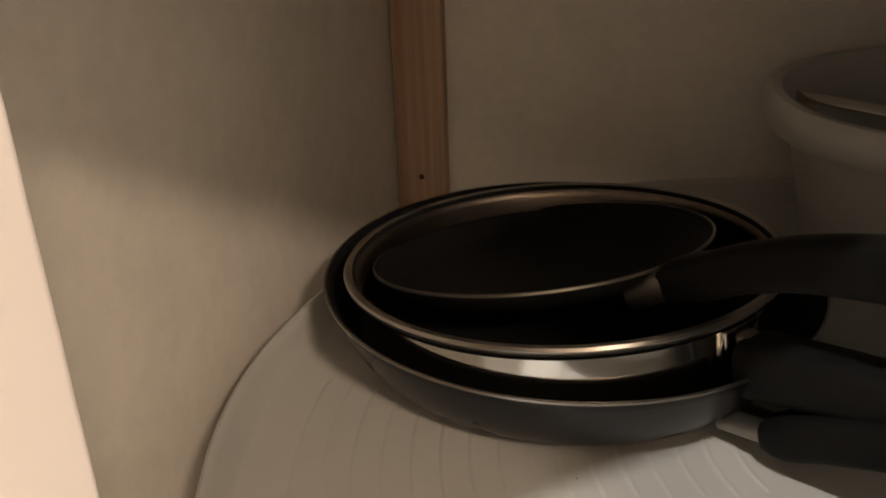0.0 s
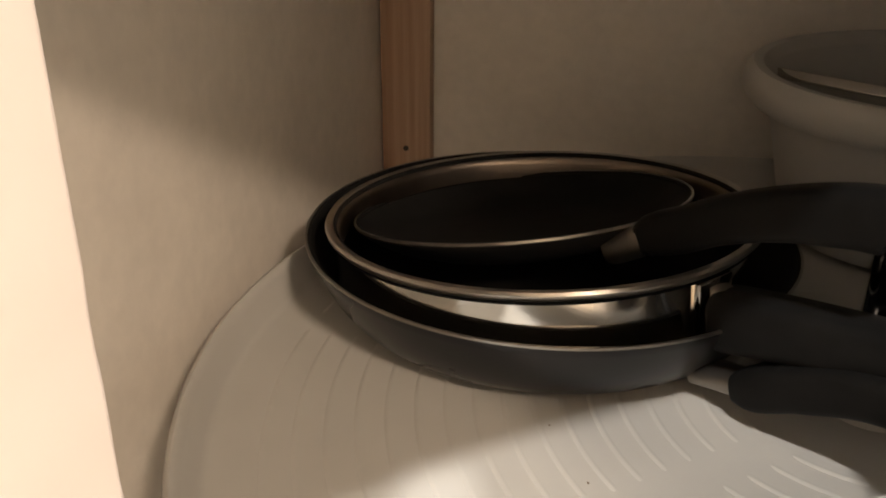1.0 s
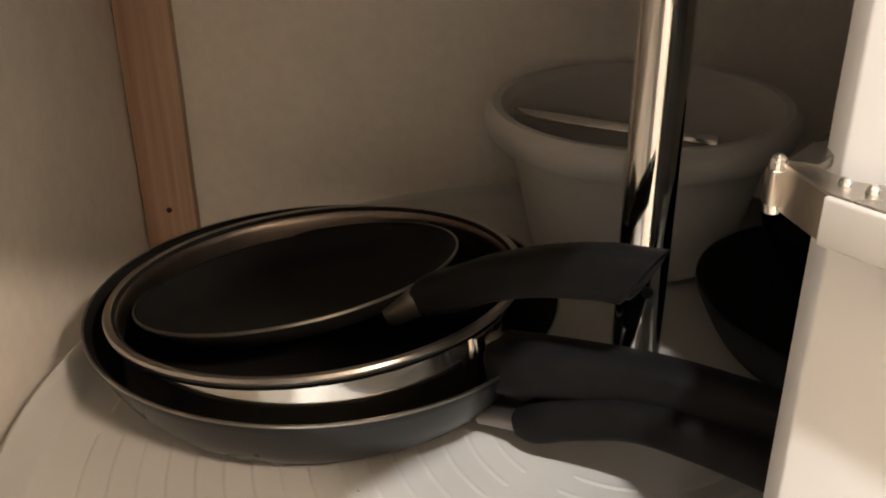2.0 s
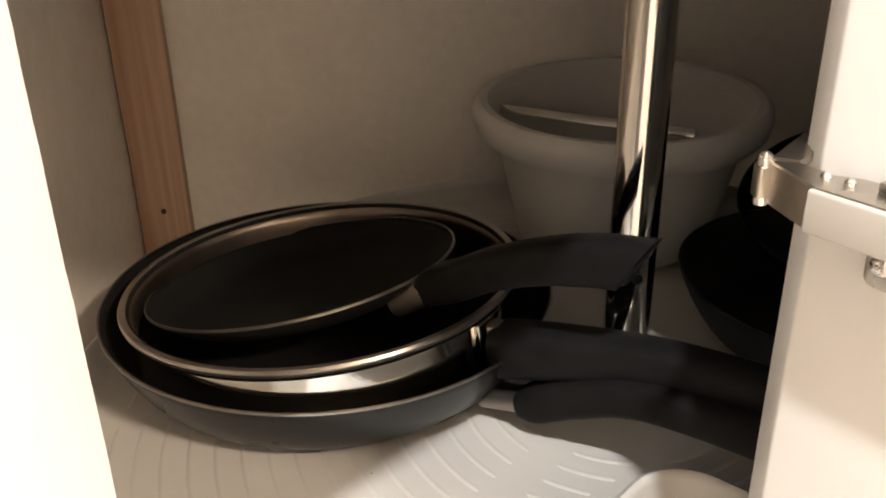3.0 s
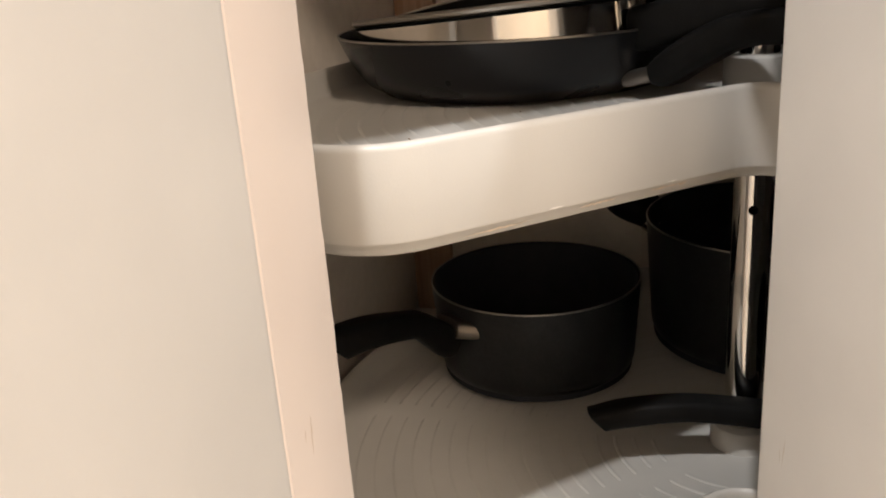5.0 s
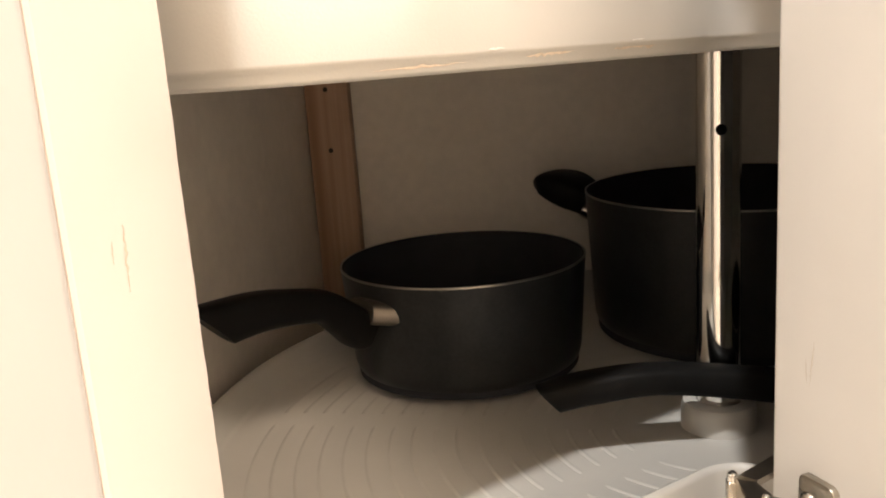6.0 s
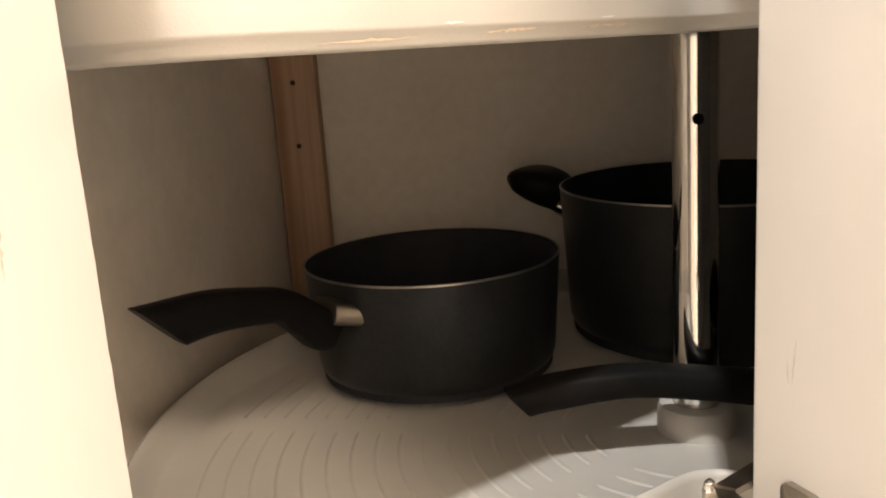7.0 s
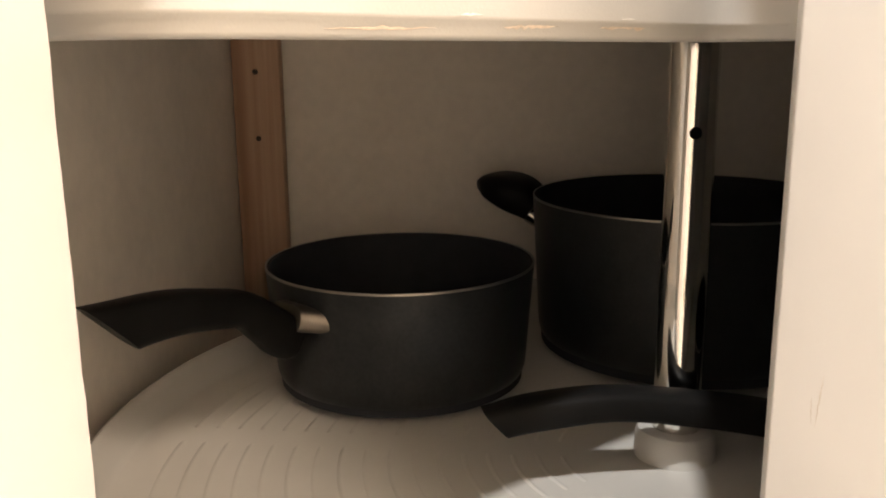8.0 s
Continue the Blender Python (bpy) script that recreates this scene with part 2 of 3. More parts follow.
# ---- the carousel ----
def tray_outline(radius, offset, fillet, apex, a1, a2):
    """Round tray with a wedge cut out. a1, a2: directions of the wedge's edges in degrees; offset: their distance from the pole."""
    pts = []
    d1, d2 = (Vector((math.cos(radians(a)), math.sin(radians(a)))) for a in (a1, a2))
    n1, n2 = Vector((-d1.y, d1.x)), Vector((d2.y, -d2.x))     # into the wedge

    def corner(d, n):
        # fillet between an edge of the wedge and the outer arc
        rc = radius - fillet
        h = offset - fillet
        along = math.sqrt(rc * rc - h * h)
        c = d * along + n * h
        start = math.atan2(n.y, n.x)
        stop = math.atan2(c.y, c.x)
        while stop - start > math.pi:
            stop -= 2 * math.pi
        while stop - start < -math.pi:
            stop += 2 * math.pi
        return [(c.x + fillet * math.cos(start + (stop - start) * k / 12), c.y + fillet * math.sin(start + (stop - start) * k / 12)) for k in range(13)]

    c1 = corner(d1, n1)
    c2 = corner(d2, n2)
    # inner corner, rounded
    bis = (n1 + n2).normalized()
    k0 = (offset + apex) / bis.dot(n1)
    centre = bis * k0
    b1, b2 = math.atan2(-n1.y, -n1.x), math.atan2(-n2.y, -n2.x)
    while b2 - b1 > math.pi:
        b2 -= 2 * math.pi
    while b2 - b1 < -math.pi:
        b2 += 2 * math.pi
    inner = [(centre.x + apex * math.cos(b1 + (b2 - b1) * k / 10), centre.y + apex * math.sin(b1 + (b2 - b1) * k / 10)) for k in range(11)]
    # start at the end of edge 2, come in, round the apex, go out on edge 1, then round the arc
    pts += c2[::-1]
    pts += inner[::-1]
    pts += c1
    e1, e2 = math.atan2(c1[-1][1], c1[-1][0]), math.atan2(c2[-1][1], c2[-1][0])
    while e2 > e1:
        e2 -= 2 * math.pi
    for k in range(1, 96):
        a = e1 + (e2 - e1) * k / 96
        pts.append((radius * math.cos(a), radius * math.sin(a)))
    return pts


def inset(outline, d):
    """The outline moved inwards by d, by its normals."""
    n = len(outline)
    area = sum(outline[k][0] * outline[(k + 1) % n][1] - outline[(k + 1) % n][0] * outline[k][1] for k in range(n))
    out = []
    for k in range(n):
        ax, ay = outline[k - 1]
        bx, by = outline[(k + 1) % n]
        t = Vector((bx - ax, by - ay)).normalized()
        nx, ny = (-t.y, t.x) if area > 0 else (t.y, -t.x)
        out.append((outline[k][0] + nx * d, outline[k][1] + ny * d))
    return out


def inside(outline, x, y):
    hit = False
    n = len(outline)
    for k in range(n):
        (ax, ay), (bx, by) = outline[k], outline[(k + 1) % n]
        if (ay > y) != (by > y) and x < (bx - ax) * (y - ay) / (by - ay) + ax:
            hit = not hit
    return hit


A1, A2 = 221.4, 311.4      # the wedge's edges
RT, OFF = 0.366, 0.069


def carousel_tray(z_floor, z_top, z_low, hub, label):
    t = thing("carousel_tray", pose(0, 0, z_floor), label, "tray", "carousel trays")
    out = tray_outline(RT, OFF, 0.055, 0.028, A1, A2)
    rim_h, low = z_top - z_floor, z_low - z_floor
    bm = bmesh.new()
    # rim wall: outer foot, outer shoulder, lip, inner shoulder, floor; then the underside
    loops = []
    # the skirt is shallower round the back of the arc
    n = len(out)
    lift = [0.024 * min(1.0, max(0.0, min(k - 40, n - 4 - k)) / 16) for k in range(n)]
    for d, z in ((0.0060, low), (0.0038, low + 0.0006), (0.0026, low + 0.0020), (0.0022, low + 0.0056), (0.0004, low + 0.0068), (0.0, low + 0.0085), (0.0, rim_h - 0.004), (0.0012, rim_h - 0.001), (0.0035, rim_h), (0.006, rim_h - 0.0015),
                 (0.0085, rim_h - 0.006), (0.012, 0.003), (0.0165, 0.0)):
        loops.append([bm.verts.new((x, y, z + (up if z < low + 0.009 else 0.0))) for (x, y), up in zip(inset(out, d), lift)])
    for a, b in zip(loops, loops[1:]):
        for k in range(n):
            bm.faces.new((a[k], a[(k + 1) % n], b[(k + 1) % n], b[k]))
    bm.faces.new(loops[-1])
    inner = [bm.verts.new((x, y, low + up)) for (x, y), up in zip(inset(out, 0.009), lift)]
    roof = [bm.verts.new((x, y, -0.006)) for x, y in inset(out, 0.011)]
    for a, b in ((loops[0], inner), (inner, roof)):
        for k in range(n):
            bm.faces.new((a[k], a[(k + 1) % n], b[(k + 1) % n], b[k]))
    bm.faces.new(roof[::-1])
    part("body", bm, PLASTIC, t, smooth=50)
    # anti-slip ribs: arcs round the pole, broken along eight radial gaps
    keep = inset(out, 0.029)
    ribs = bmesh.new()
    r = 0.0726
    while r < RT - 0.03:
        for g in range(8):
            lo_a, hi_a = radians(A1 + 45 * g) + 0.0112 / r, radians(A1 + 45 * (g + 1)) - 0.0104 / r
            steps = max(4, int((hi_a - lo_a) * r / 0.0028))
            run = []
            for k in range(steps + 1):
                a = lo_a + (hi_a - lo_a) * k / steps
                ok = inside(keep, r * math.cos(a), r * math.sin(a))
                if ok:
                    run.append(a)
                if (not ok or k == steps) and run:
                    if len(run) > 2:
                        prev = None
                        for i, a2 in enumerate(run):
                            top = 0.0005 if 0 < i < len(run) - 1 else 0.0001
                            c, s = math.cos(a2), math.sin(a2)
                            ring = [ribs.verts.new(((r + dr) * c, (r + dr) * s, z)) for dr, z in ((-0.0027, -0.0003), (-0.0007, top), (0.0007, top), (0.0027, -0.0003))]
                            if prev:
                                for q in range(3):
                                    ribs.faces.new((prev[q], prev[q + 1], ring[q + 1], ring[q]))
                            prev = ring
                    run = []
        r += 0.0157
    part("ribs", ribs, PLASTIC, t, "raised anti-slip ribs in arcs", smooth=60)
    part("hub", lathe([(0.0148, 0.0), (0.0255, 0.0), (0.0250, hub - 0.0045), (0.0238, hub - 0.001), (0.021, hub), (0.0148, hub)], 40), PLASTIC, t, "white plastic hub sleeve on the pole")
    return t


upper_tray = carousel_tray(0.280, 0.303, 0.243, 0.028, "upper white plastic carousel tray with a wedge cut out")
lower_tray = carousel_tray(-0.013, 0.011, -0.050, 0.0195, "lower white plastic carousel tray with a wedge cut out")

pole = thing("carousel_pole", pose(0, 0, Z0), "polished chrome pole carrying the carousel trays", "pole")
part("tube", lathe([(0.0145, 0.0), (0.0145, Z1 - Z0), (0.0128, Z1 - Z0), (0.0128, 0.0)], 64), CHROME, pole)
# the holes aren't bored: black discs paint the darkness inside them
for zz in (0.3721, 0.1933):
    part("hole", lathe([(0, 0), (0.0036, 0), (0.0036, 0.0006), (0, 0.0006)], 20, False, m=pose(-0.0008, -0.0143, zz - Z0, 90)), DARK, pole, "dark drilled hole in the pole")


# ---- cookware ----
def aim(x, y, z, azimuth, tx=0.0, ty=0.0):
    """Pose with local x along the azimuth and local z along the normal (tx, ty, 1)."""
    n = Vector((tx, ty, 1)).normalized()
    f = Vector((math.cos(radians(azimuth)), math.sin(radians(azimuth)), 0))
    f = (f - n * f.dot(n)).normalized()
    s = n.cross(f)
    m = Matrix((f, s, n)).transposed().to_4x4()
    m.translation = (x, y, z)
    return m


def bowl(rim, base, height, wall=0.003, foot=0.016, flare=0.5, rounded=0.0):
    """Outer and inner profile of a pan, from the middle of its base outside to the middle inside."""
    steps = 9
    if rounded:
        outer = [(0, 0)]
        for k in range(8):
            a = radians(90 * k / 8)
            outer.append((base - rounded + rounded * math.sin(a), rounded - rounded * math.cos(a)))
    else:
        outer = [(0, 0), (base - foot * 0.6, 0.0), (base - 0.003, 0.0012)]
    low = rounded or 0.004
    for k in range(steps + 1):
        u = k / steps
        outer.append((base + (rim - base) * (u ** flare), low + (height - 0.002 - low) * u))
    lip = [(rim, height - 0.001), (rim - wall * 0.5, height)]
    inner = [(rim - wall, height - 0.001)]
    for k in range(steps + 1):
        u = 1 - k / steps
        inner.append((base - wall + (rim - base) * (u ** flare), 0.006 + (height - 0.008) * u))
    inner += [(base - wall - max(0.008, rounded), 0.0045), (0, 0.0045)]
    return outer, lip, inner


def rim_line(rim, height):
    return lathe([(rim + 0.0003, height - 0.0012), (rim + 0.0003, height + 0.0002), (rim - 0.0003, height + 0.0005), (rim - 0.0011, height + 0.0004), (rim - 0.0011, height - 0.0012)], 96)


def pan(name, m, rim, base, height, outside, inside_mat, edge, handle_rows, label, category, flare=0.55, wall=0.003, ferrule_mat=FERRULE, shear=0.0, ferrule=(0.030, 0.017), strap=1.08, lift=0.0, rounded=0.0):
    t = thing(name, m, label, category)
    outer, lip, inner = bowl(rim, base, height, wall, flare=flare, rounded=rounded)
    part("body", lathe(outer + lip[:1], 96, False), outside, t)
    part("interior", lathe(lip + inner, 96, False), inside_mat, t, "matt dark non-stick lining")
    if edge:
        part("rim", rim_line(rim, height), edge, t, "thin bright bare metal rim")
    if handle_rows:
        x0, _, z0 = handle_rows[0][:3]
        part("handle", sweep(handle_rows, end_shear=shear), BAKELITE, t, "black moulded plastic handle")
        fw, fh = ferrule
        slope = (handle_rows[1][2] - z0) / (handle_rows[1][0] - x0)
        inner_x = base + (rim - base) * (max(0.05, z0 / height) ** flare if z0 < height else 1.0) - 0.006
        z_in = z0 - slope * 0.6 * (x0 - inner_x)
        part("ferrule", sweep([(inner_x, 0, z_in + lift * 1.3, fw * strap, fh * 1.02), (x0 + 0.004, 0, z0 + slope * 0.004 + lift, fw, fh)], steps=4, power=3.2), ferrule_mat, t, "bright steel ferrule")
    return t


# bottom pan of the stack on the upper tray
pan("frying_pan", aim(-0.1872, 0.0888, 0.281, -44.5), 0.1562, 0.124, 0.0505, ENAMEL, NONSTICK, BARE,
    [(0.164, 0, 0.019, 0.025, 0.017), (0.175, 0, 0.023, 0.027, 0.024), (0.20, 0, 0.037, 0.026, 0.025), (0.24, 0, 0.052, 0.025, 0.023),
     (0.30, 0, 0.055, 0.026, 0.022), (0.345, 0, 0.049, 0.024, 0.021)],
    "dark grey enamelled frying pan at the bottom of a stack", "frying pan", ferrule=(0.022, 0.012))

# steel pan lying in it
STEEL_N = (-0.063, 0.041)
steel_pan = pan("steel_pan", aim(-0.1918 + 0.063 * 0.048, 0.0772 - 0.041 * 0.048, 0.3488 - 0.048, -39.3, *STEEL_N), 0.1315, 0.1326, 0.048, STEEL, NONSTICK, None,
    [(0.1375, 0, 0.019, 0.031, 0.031), (0.145, 0, 0.020, 0.033, 0.033), (0.19, 0, 0.0265, 0.029, 0.031), (0.24, 0, 0.030, 0.027, 0.030), (0.30, 0, 0.0265, 0.026, 0.028), (0.335, 0, 0.0215, 0.024, 0.024)],
    "polished steel saute pan nested in a frying pan", "saute pan", flare=1.0, ferrule=(0.015, 0.010), lift=0.011, rounded=0.010)
part("rolled_lip", lathe([(0.1322, 0.0428), (0.1335, 0.0432), (0.1350, 0.0448), (0.1355, 0.0468), (0.1345, 0.0484), (0.1325, 0.0490), (0.1305, 0.0482), (0.1292, 0.0462), (0.1286, 0.0440)], 96), LIPSTEEL, steel_pan, "wide rolled steel lip")
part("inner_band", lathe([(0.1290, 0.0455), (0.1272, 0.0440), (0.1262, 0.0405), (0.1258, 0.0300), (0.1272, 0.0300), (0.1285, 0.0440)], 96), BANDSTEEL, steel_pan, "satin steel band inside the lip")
# nothing is cut below the lip: a black ring paints the shade there
part("lip_shade_ring", lathe([(0.1326, 0.0408), (0.1326, 0.0430), (0.1300, 0.0430), (0.1300, 0.0408)], 96), DARK, steel_pan, "black ring painted for the shade under the rolled lip")
part("bracket", box(0.128, 0.1345, -0.017, 0.011, 0.008, 0.041, 0.0012, 2), STEEL, steel_pan, "flat steel handle bracket")

# small pan tilted in the steel pan
SMALL_N = (-0.154, 0.1535)
small_pan = pan("small_frying_pan", aim(-0.2064 + 0.154 * 0.023, 0.0951 - 0.1535 * 0.023, 0.3444 - 0.023, -44.6, *SMALL_N), 0.1095, 0.078, 0.023, NONSTICK, NONSTICK, BARE,
    [(0.118, 0, 0.015, 0.027, 0.020), (0.125, 0, 0.019, 0.027, 0.024), (0.143, 0, 0.0235, 0.025, 0.025), (0.168, 0, 0.0315, 0.022, 0.025), (0.20, 0, 0.038, 0.021, 0.026), (0.234, 0, 0.041, 0.022, 0.028), (0.262, 0, 0.040, 0.022, 0.028)],
    "small black non-stick frying pan tilted in a steel pan", "frying pan", shear=-0.85, ferrule=(0.026, 0.018), strap=1.45)

# hollow slanted end of its handle
END = Matrix(((0.0, 0.648, 0.762, 0.2622), (-1.0, 0.0, 0.0, 0.0), (0.0, 0.762, -0.648, 0.040), (0, 0, 0, 1)))
part("hang_hole", lathe([(0, 0.0004), (0.0065, 0.0004), (0.0072, 0.0009), (0.0080, 0.0011), (0.0088, 0.0004), (0.0088, -0.002), (0, -0.002)], 28, False, m=END @ Matrix.Diagonal((1.0, 1.75, 1.0, 1))), ENAMEL, small_pan, "oval hanging hole with a raised edge")

# dark pans beyond the pole
pan("frying_pan", aim(0.188, 0.045, 0.281, -10), 0.127, 0.095, 0.051, NONSTICK, NONSTICK, ENAMEL, None, "black non-stick frying pan behind the pole", "frying pan", flare=0.6)
pan("frying_pan", aim(0.262, 0.140, 0.312, 60, -0.25, -0.22), 0.110, 0.085, 0.045, NONSTICK, NONSTICK, ENAMEL, None, "black non-stick frying pan leaning beside another pan", "frying pan", flare=0.6)

# basin with a rolled rim, and the steel bar lying in it
BN = (-0.026, -0.045)
basin = thing("basin", aim(0.067 + 0.026 * 0.121, 0.244 + 0.045 * 0.121, 0.4086 - 0.121, 0, *BN), "grey-white plastic basin with a thick rolled rim", "basin")
part("body", lathe([(0, 0), (0.080, 0), (0.086, 0.003), (0.090, 0.02), (0.103, 0.080), (0.110, 0.102)], 96, False), BUCKET, basin)
part("interior", lathe([(0.108, 0.120), (0.105, 0.112), (0.099, 0.080), (0.086, 0.02), (0.080, 0.005), (0, 0.004)], 96, False), BUCKET, basin)
part("rolled_rim", lathe([(0.110, 0.102), (0.114, 0.1035), (0.121, 0.1012), (0.1255, 0.106), (0.1275, 0.116), (0.1265, 0.123), (0.121, 0.1285), (0.114, 0.128), (0.108, 0.120)], 96, False), BUCKET, basin)
bar = thing("steel_bar", aim(0.043, 0.232, 0.397, -35, *BN), "flat polished steel utensil lying in the basin", "utensil")
part("blade", box(-0.100, 0.085, -0.002, 0.002, -0.0042, 0.0042, 0.0012, 2, m=pose(0, 0, 0, -38)), STEEL, bar)

# saucepan on the lower tray
pan("saucepan", aim(-0.187, 0.128, -0.012, 230.5), 0.1030, 0.0975, 0.0970, SPECKLE, POTLINING, BARE,
    [(0.1085, 0, 0.059, 0.025, 0.025), (0.116, 0, 0.064, 0.028, 0.031), (0.130, 0, 0.0765, 0.027, 0.028), (0.146, 0, 0.089, 0.025, 0.025), (0.165, 0, 0.094, 0.025, 0.025), (0.20, 0, 0.099, 0.026, 0.028), (0.238, 0, 0.0985, 0.022, 0.032)],
    "black speckled saucepan with a curved plastic handle", "saucepan", flare=1.0, ferrule_mat=DULLFERRULE, shear=-0.95, ferrule=(0.034, 0.019), strap=1.75, lift=0.015, rounded=0.022)

# stock pot
pot = pan("stock_pot", aim(0.052, 0.215, -0.012, 155), 0.132, 0.126, 0.1335, SPECKLE, POTLINING, BARE, None, "large black speckled stock pot with two side handles", "stock pot", flare=1.0, rounded=0.024)
for sgn in (1, -1):
    part("side_handle", sweep([(sgn * 0.138, 0, 0.112, 0.036, 0.026), (sgn * 0.150, 0, 0.121, 0.054, 0.032), (sgn * 0.166, 0, 0.128, 0.064, 0.030), (sgn * 0.183, 0, 0.132, 0.052, 0.022), (sgn * 0.196, 0, 0.131, 0.016, 0.010)]), BAKELITE, pot, "black moulded side handle")
    part("ferrule", sweep([(sgn * 0.1305, 0, 0.101, 0.028, 0.016), (sgn * 0.143, 0, 0.107, 0.030, 0.016)], steps=4, power=3.2), STEEL, pot, "bright steel ferrule")

# low pan on the lower tray, its handle towards the saucepan
pan("frying_pan", aim(0.200, 0.004, -0.012, 190), 0.112, 0.088, 0.045, SPECKLE, NONSTICK, BARE,
    [(0.124, 0, 0.022, 0.026, 0.016), (0.15, 0, 0.033, 0.026, 0.021), (0.20, 0, 0.043, 0.024, 0.020), (0.25, 0, 0.0495, 0.024, 0.019), (0.295, 0, 0.047, 0.024, 0.020), (0.321, 0, 0.042, 0.022, 0.019)],
    "small black frying pan on the lower tray", "frying pan", shear=-0.6)

# ---- the folded door leaf with its hinges ----
LO = Vector((-0.0125, -0.205))                     # near corner of the bevelled edge
LU, LN = Vector((0.469, -0.883)), Vector((-0.883, -0.469))   # along the leaf's face, and out of it


def leaf_point(u, n):
    q = LO + LU * u + LN * n
    return (q.x, q.y)


leaf = thing("folded_cabinet_door", pose(0, 0, 0), "open cream lacquered folding door leaf with nickel hinges", "door")
bm = prism([(DX, DY), leaf_point(0, 0), leaf_point(0.34, 0), leaf_point(0.34, -0.021), leaf_point(0.0, -0.021), (DX + 0.010, DY + 0.003)], Z0 - 0.03, Z1 - 0.012)
bmesh.ops.bevel(bm, geom=bm.edges[:], offset=0.0012, segments=2, affect="EDGES", profile=0.5)
part("panel", bm, LACQUER, leaf)


def hinge(z, plate_lo, plate_hi, screw_z, plate_u, spring=True):
    """Folding hinge: a channel standing off the leaf, a white cover along it, the knuckle beyond the leaf's edge, a plate on the face."""
    bm = prism([leaf_point(*q) for q in ((-0.0105, 0.0125), (0.0125, 0.0232), (0.11, 0.0232), (0.11, 0.0215), (0.0125, 0.0215), (-0.0105, 0.0108))], z - 0.0145, z)
    prism([leaf_point(*q) for q in ((-0.0105, 0.0122), (0.0125, 0.0229), (0.11, 0.0229), (0.11, 0.004), (0.018, 0.004), (0.010, 0.009), (-0.004, 0.006))], z - 0.0012, z + 0.0004, bm)
    bmesh.ops.bevel(bm, geom=bm.edges[:], offset=0.0003, segments=1, affect="EDGES")
    h = part("hinge", bm, NICKEL, leaf, "nickel-plated folding hinge", smooth=30)
    bm = prism([leaf_point(*q) for q in ((0.0122, 0.0234), (0.11, 0.0234), (0.11, 0.0262), (0.0122, 0.0262))], z - 0.0140, z + 0.0004)
    bmesh.ops.bevel(bm, geom=bm.edges[:], offset=0.0011, segments=3, affect="EDGES", profile=0.5)
    part("cover", bm, PLASTIC, h, "white plastic cover strip")
    kx, ky = leaf_point(-0.0125, 0.0125)
    part("knuckle", box(kx - 0.0029, kx + 0.0029, ky - 0.0029, ky + 0.0029, z - 0.0130, z - 0.001, 0.0011, 3), NICKEL, h)
    part("pin", lathe([(0, -0.0155), (0.0025, -0.0155), (0.0027, 0.0010), (0.0024, 0.0012), (0.0024, 0.0022), (0.0012, 0.0032), (0, 0.0034)], 20, False, m=pose(kx, ky, z)), CHROME, h, "polished hinge pin")
    for u, n in ((0.0105, 0.0135), (0.0185, 0.0130)):
        x, y = leaf_point(u, n)
        part("rivet", lathe([(0, 0.0026), (0.0010, 0.0024), (0.0019, 0.0014), (0.0020, 0), (0, 0)], 16, False, m=pose(x, y, z + 0.0002)), CHROME, h, "bright rivet")
    bm = prism([leaf_point(*q) for q in ((0.026, 0.0085), (0.031, 0.0065), (0.105, 0.0065), (0.105, 0.0125), (0.031, 0.0125), (0.026, 0.0105))], z + 0.0002, z + 0.0034)
    bmesh.ops.bevel(bm, geom=bm.edges[:], offset=0.0009, segments=2, affect="EDGES", profile=0.5)
    part("slide_rail", bm, NICKEL, h, "raised slide rail along the hinge arm")
    # link towards the frame, behind the leaf's edge
    part("link", prism([leaf_point(-0.012, 0.0095), leaf_point(-0.004, 0.0055), (0.040, -0.150), (0.030, -0.142)], z - 0.0025, z + 0.0008), NICKEL, h)
    if spring:
        x, y = leaf_point(0.030, 0.0065)
        part("spring", lathe([(0.0032 + 0.0006 * (k % 2), 0.0012 * k) for k in range(28)] + [(0, 0.0324)], 18, False, m=pose(x, y, z + 0.002) @ Matrix.Rotation(math.atan2(LU.y, LU.x), 4, "Z") @ pose(0, 0, 0, 0, 90, 0)), NICKEL, h, "coiled nickel spring")
    # plate on the face
    m = Matrix(((LU.x, 0, LN.x, 0), (LU.y, 0, LN.y, 0), (0, 1, 0, 0), (0, 0, 0, 1)))
    m.translation = (*leaf_point(plate_u, 0.0), (plate_lo + plate_hi) / 2)
    hh = (plate_hi - plate_lo) / 2
    bm = box(-0.010, 0.010, -hh, hh, -0.0005, 0.0034)
    edges = [e for e in bm.edges if abs(e.verts[0].co.z - e.verts[1].co.z) > 0.003]
    bmesh.ops.bevel(bm, geom=edges, offset=0.004, segments=4, affect="EDGES", profile=0.5)
    bmesh.ops.bevel(bm, geom=[e for e in bm.edges if e.verts[0].co.z > 0.003 and e.verts[1].co.z > 0.003], offset=0.001, segments=2, affect="EDGES", profile=0.5)
    bm.transform(m)
    part("plate", bm, NICKEL, h, "rounded nickel mounting plate")
    q = m.copy()
    q.translation = (*leaf_point(plate_u - 0.004, 0.0), screw_z)
    part("screw", lathe([(0, 0.0042), (0.0012, 0.0042), (0.0016, 0.0056), (0.0034, 0.0052), (0.0044, 0.0040), (0.0046, 0.0030), (0, 0.0030)], 24, False, m=q), CHROME, h, "cross-head screw")


hinge(0.512, 0.477, 0.4965, 0.4862, 0.033)
hinge(0.051, 0.020, 0.066, 0.0545, 0.0285, False)

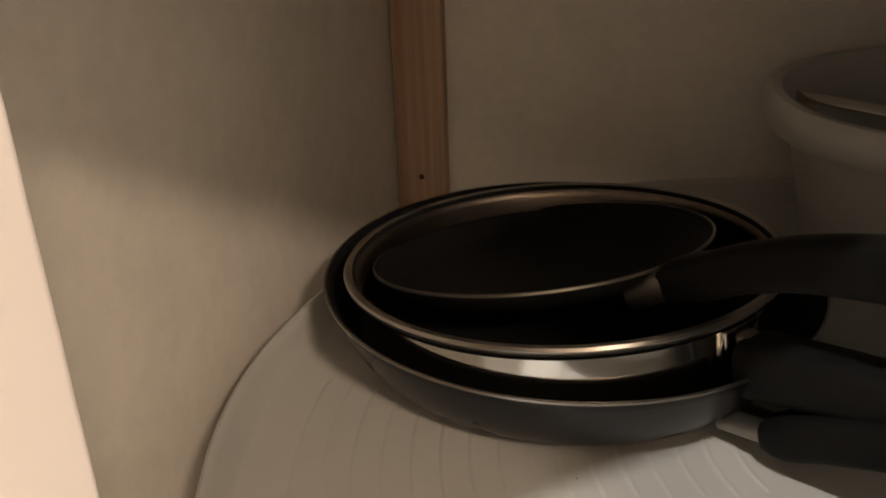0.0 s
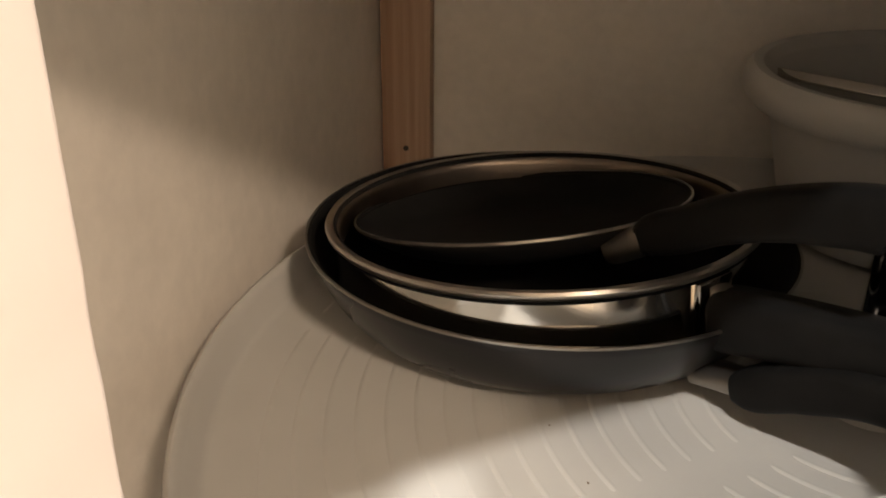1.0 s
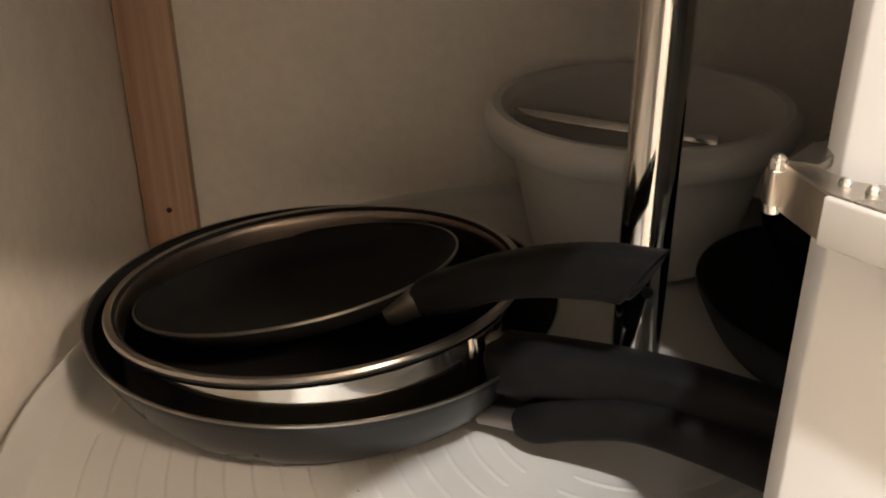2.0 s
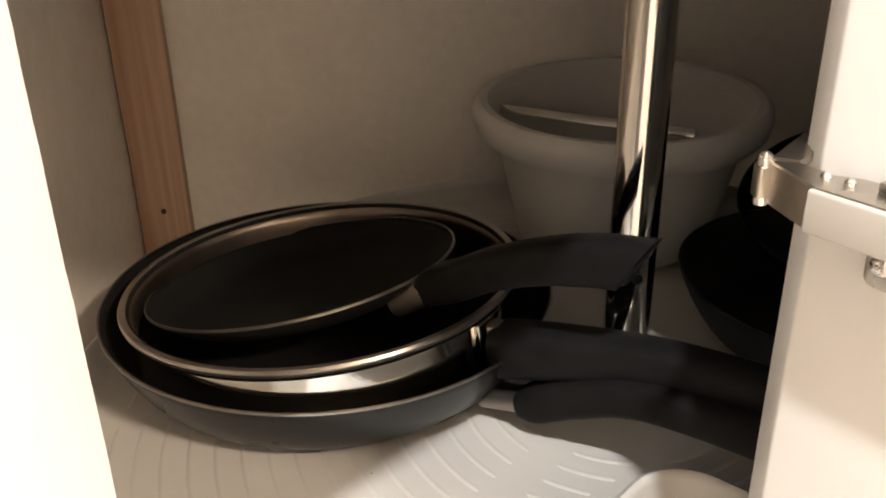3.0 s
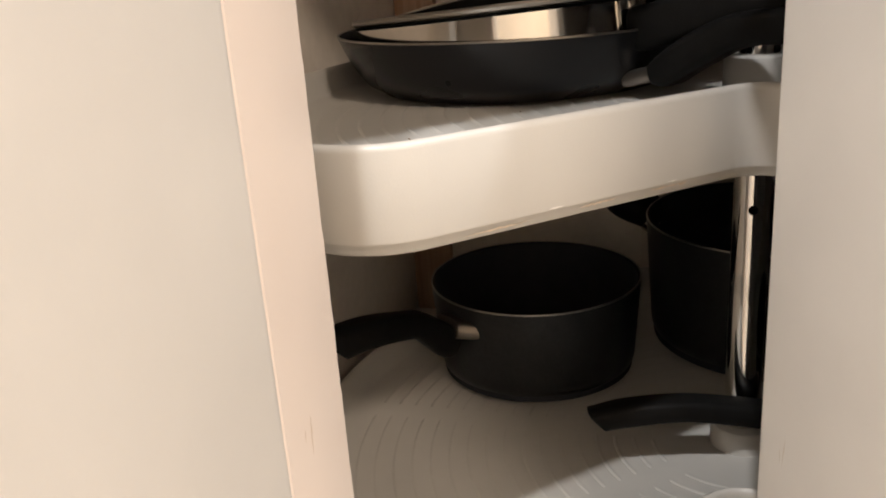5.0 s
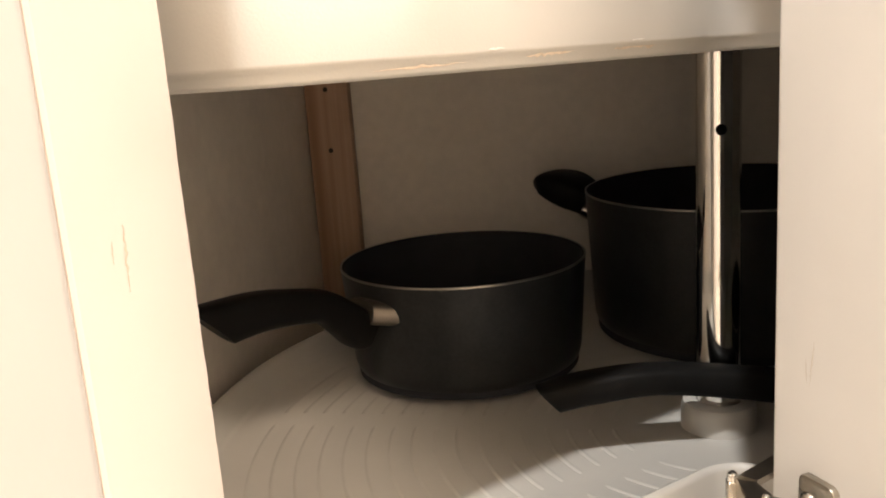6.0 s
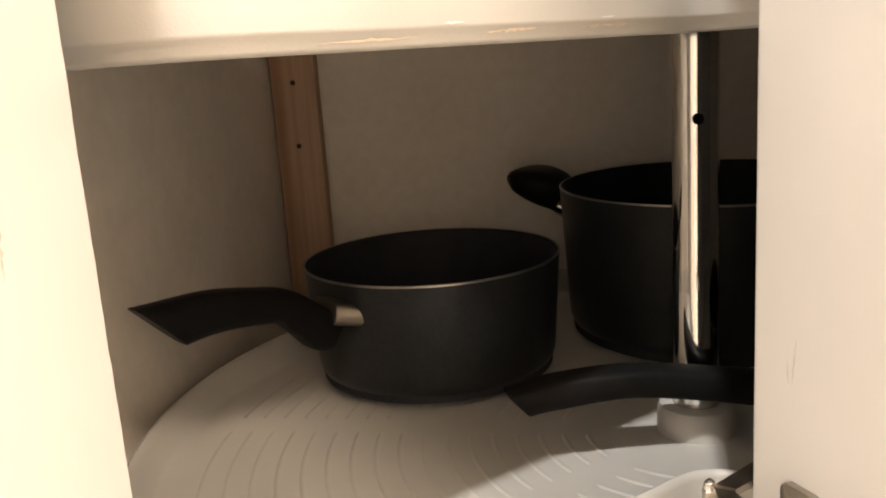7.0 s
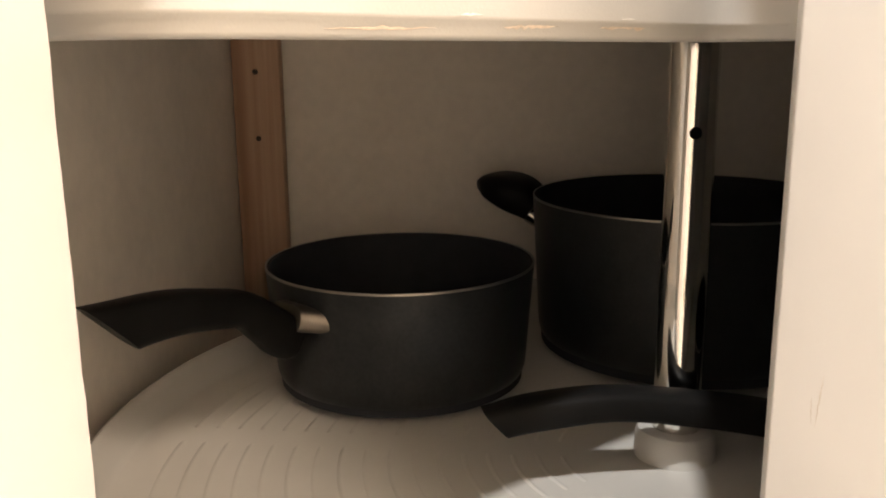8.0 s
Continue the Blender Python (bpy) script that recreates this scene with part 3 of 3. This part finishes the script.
# ---- the kitchen round the cabinet, out of sight but for reflections ----
FZ = Z0 - 0.14
tagged(link_mesh("floor", box(-2.2, 2.6, -3.0, 0.6, FZ - 0.05, FZ), FLOORMAT, smooth=0), "pale kitchen floor", "floor", kind="structure")
tagged(link_mesh("kitchen_ceiling", box(-2.2, 2.6, -3.0, 0.6, CEIL, CEIL + 0.05), WALLPAINT, smooth=0), "cream kitchen ceiling", "ceiling", kind="structure")
tagged(link_mesh("wall_south", box(-2.2, 2.6, -3.05, -3.0, FZ, CEIL), WALLPAINT, smooth=0), "cream kitchen wall", "wall", kind="structure")
tagged(link_mesh("wall_north", box(-2.2, 2.6, 0.6, 0.65, FZ, CEIL), WALLPAINT, smooth=0), "cream kitchen wall", "wall", kind="structure")
tagged(link_mesh("wall_west", box(-2.25, -2.2, -3.0, 0.6, FZ, CEIL), WALLPAINT, smooth=0), "cream kitchen wall", "wall", kind="structure")
tagged(link_mesh("wall_east", box(2.6, 2.65, -3.0, 0.6, FZ, CEIL), WALLPAINT, smooth=0), "cream kitchen wall", "wall", kind="structure")


# ---- small marks and crumbs ----
def smear(a, b, width, out, mat, name, parent, seed):
    """A thin ragged mark from a to b, lying just proud of its surface; out: the surface's normal."""
    rng = random.Random(seed)
    a, b, out = Vector(a), Vector(b), Vector(out)
    side = (b - a).cross(out).normalized()
    own = bmesh.new()
    prev = None
    for k in range(15):
        t = k / 14
        w = width * math.sin(math.pi * min(1, t + 0.04)) * rng.uniform(0.4, 1.0) + 0.00008
        mid = a.lerp(b, t) + side * rng.uniform(-0.3, 0.3) * width + out * 0.00015
        row = [own.verts.new(mid - side * w / 2), own.verts.new(mid + out * 0.0001), own.verts.new(mid + side * w / 2)]
        if prev:
            for q in range(2):
                own.faces.new((prev[q], prev[q + 1], row[q + 1], row[q]))
        prev = row
    return part(name, own, mat, parent, "faint worn mark in the paint", smooth=0)


smear((JX, -0.3815, 0.2150), (JX, -0.3830, 0.1980), 0.0014, (1, 0, 0), SCUFF, "scuff", stile, 1)
smear((JX, -0.3880, 0.2120), (JX, -0.3886, 0.2065), 0.0007, (1, 0, 0), SCUFF, "scuff", stile, 2)
smear((*leaf_point(0.0225, 0), 0.1250), (*leaf_point(0.0205, 0), 0.1050), 0.0008, (LN.x, LN.y, 0), SCRATCH, "scratch", leaf, 3)
smear((*leaf_point(0.0180, 0), 0.1160), (*leaf_point(0.0188, 0), 0.1060), 0.0005, (LN.x, LN.y, 0), SCRATCH, "scratch", leaf, 4)

TN = Vector((math.cos(radians(A1 + 90)), math.sin(radians(A1 + 90)), 0))
for k, (u0, u1, z, wide, mat) in enumerate(((0.213, 0.184, 0.2480, 0.0020, SCUFF), (0.160, 0.124, 0.2484, 0.0026, SCUFF), (0.236, 0.226, 0.2516, 0.0010, CHIP), (0.150, 0.141, 0.2516, 0.0008, CHIP), (0.29, 0.245, 0.2466, 0.0012, SCUFF))):
    d = Vector((math.cos(radians(A1)), math.sin(radians(A1)), 0))
    off = OFF - (0.0021 if z < 0.25 else -0.0002)
    smear(d * u0 + TN * off + Vector((0, 0, z - 0.280)), d * u1 + TN * off + Vector((0, 0, z - 0.280 + 0.0004)), wide, TN, mat, "worn_mark", upper_tray, 20 + k)

rng = random.Random(7)
crumbs = bmesh.new()
for x, y in ((-0.165, -0.171), (-0.1675, -0.0585), (-0.226, -0.148), (-0.205, -0.185), (-0.12, -0.14), (-0.145, -0.10)):
    size = rng.uniform(0.0005, 0.0010)
    bmesh.ops.create_icosphere(crumbs, subdivisions=1, radius=1.0, matrix=pose(x, y, 0.2803 + size * 0.6, 20, 35, 50) @ Matrix.Diagonal((size * 1.5, size, size * 0.7, 1)))
tagged(link_mesh("crumbs", crumbs, CRUMB), "a few dark crumbs lying on the tray", "crumbs", kind="stuff")

# flush housings of the ceiling lamps
for x, y, _, _, radius in LAMPS:
    lamp = thing("ceiling_light", pose(x, y, CEIL), "round white flush ceiling light", "ceiling light", "ceiling lights")
    part("housing", lathe([(radius + 0.004, -0.036), (radius + 0.012, -0.036), (radius + 0.016, -0.030), (radius + 0.016, -0.002), (radius + 0.004, -0.002)], 40), LACQUER, lamp)
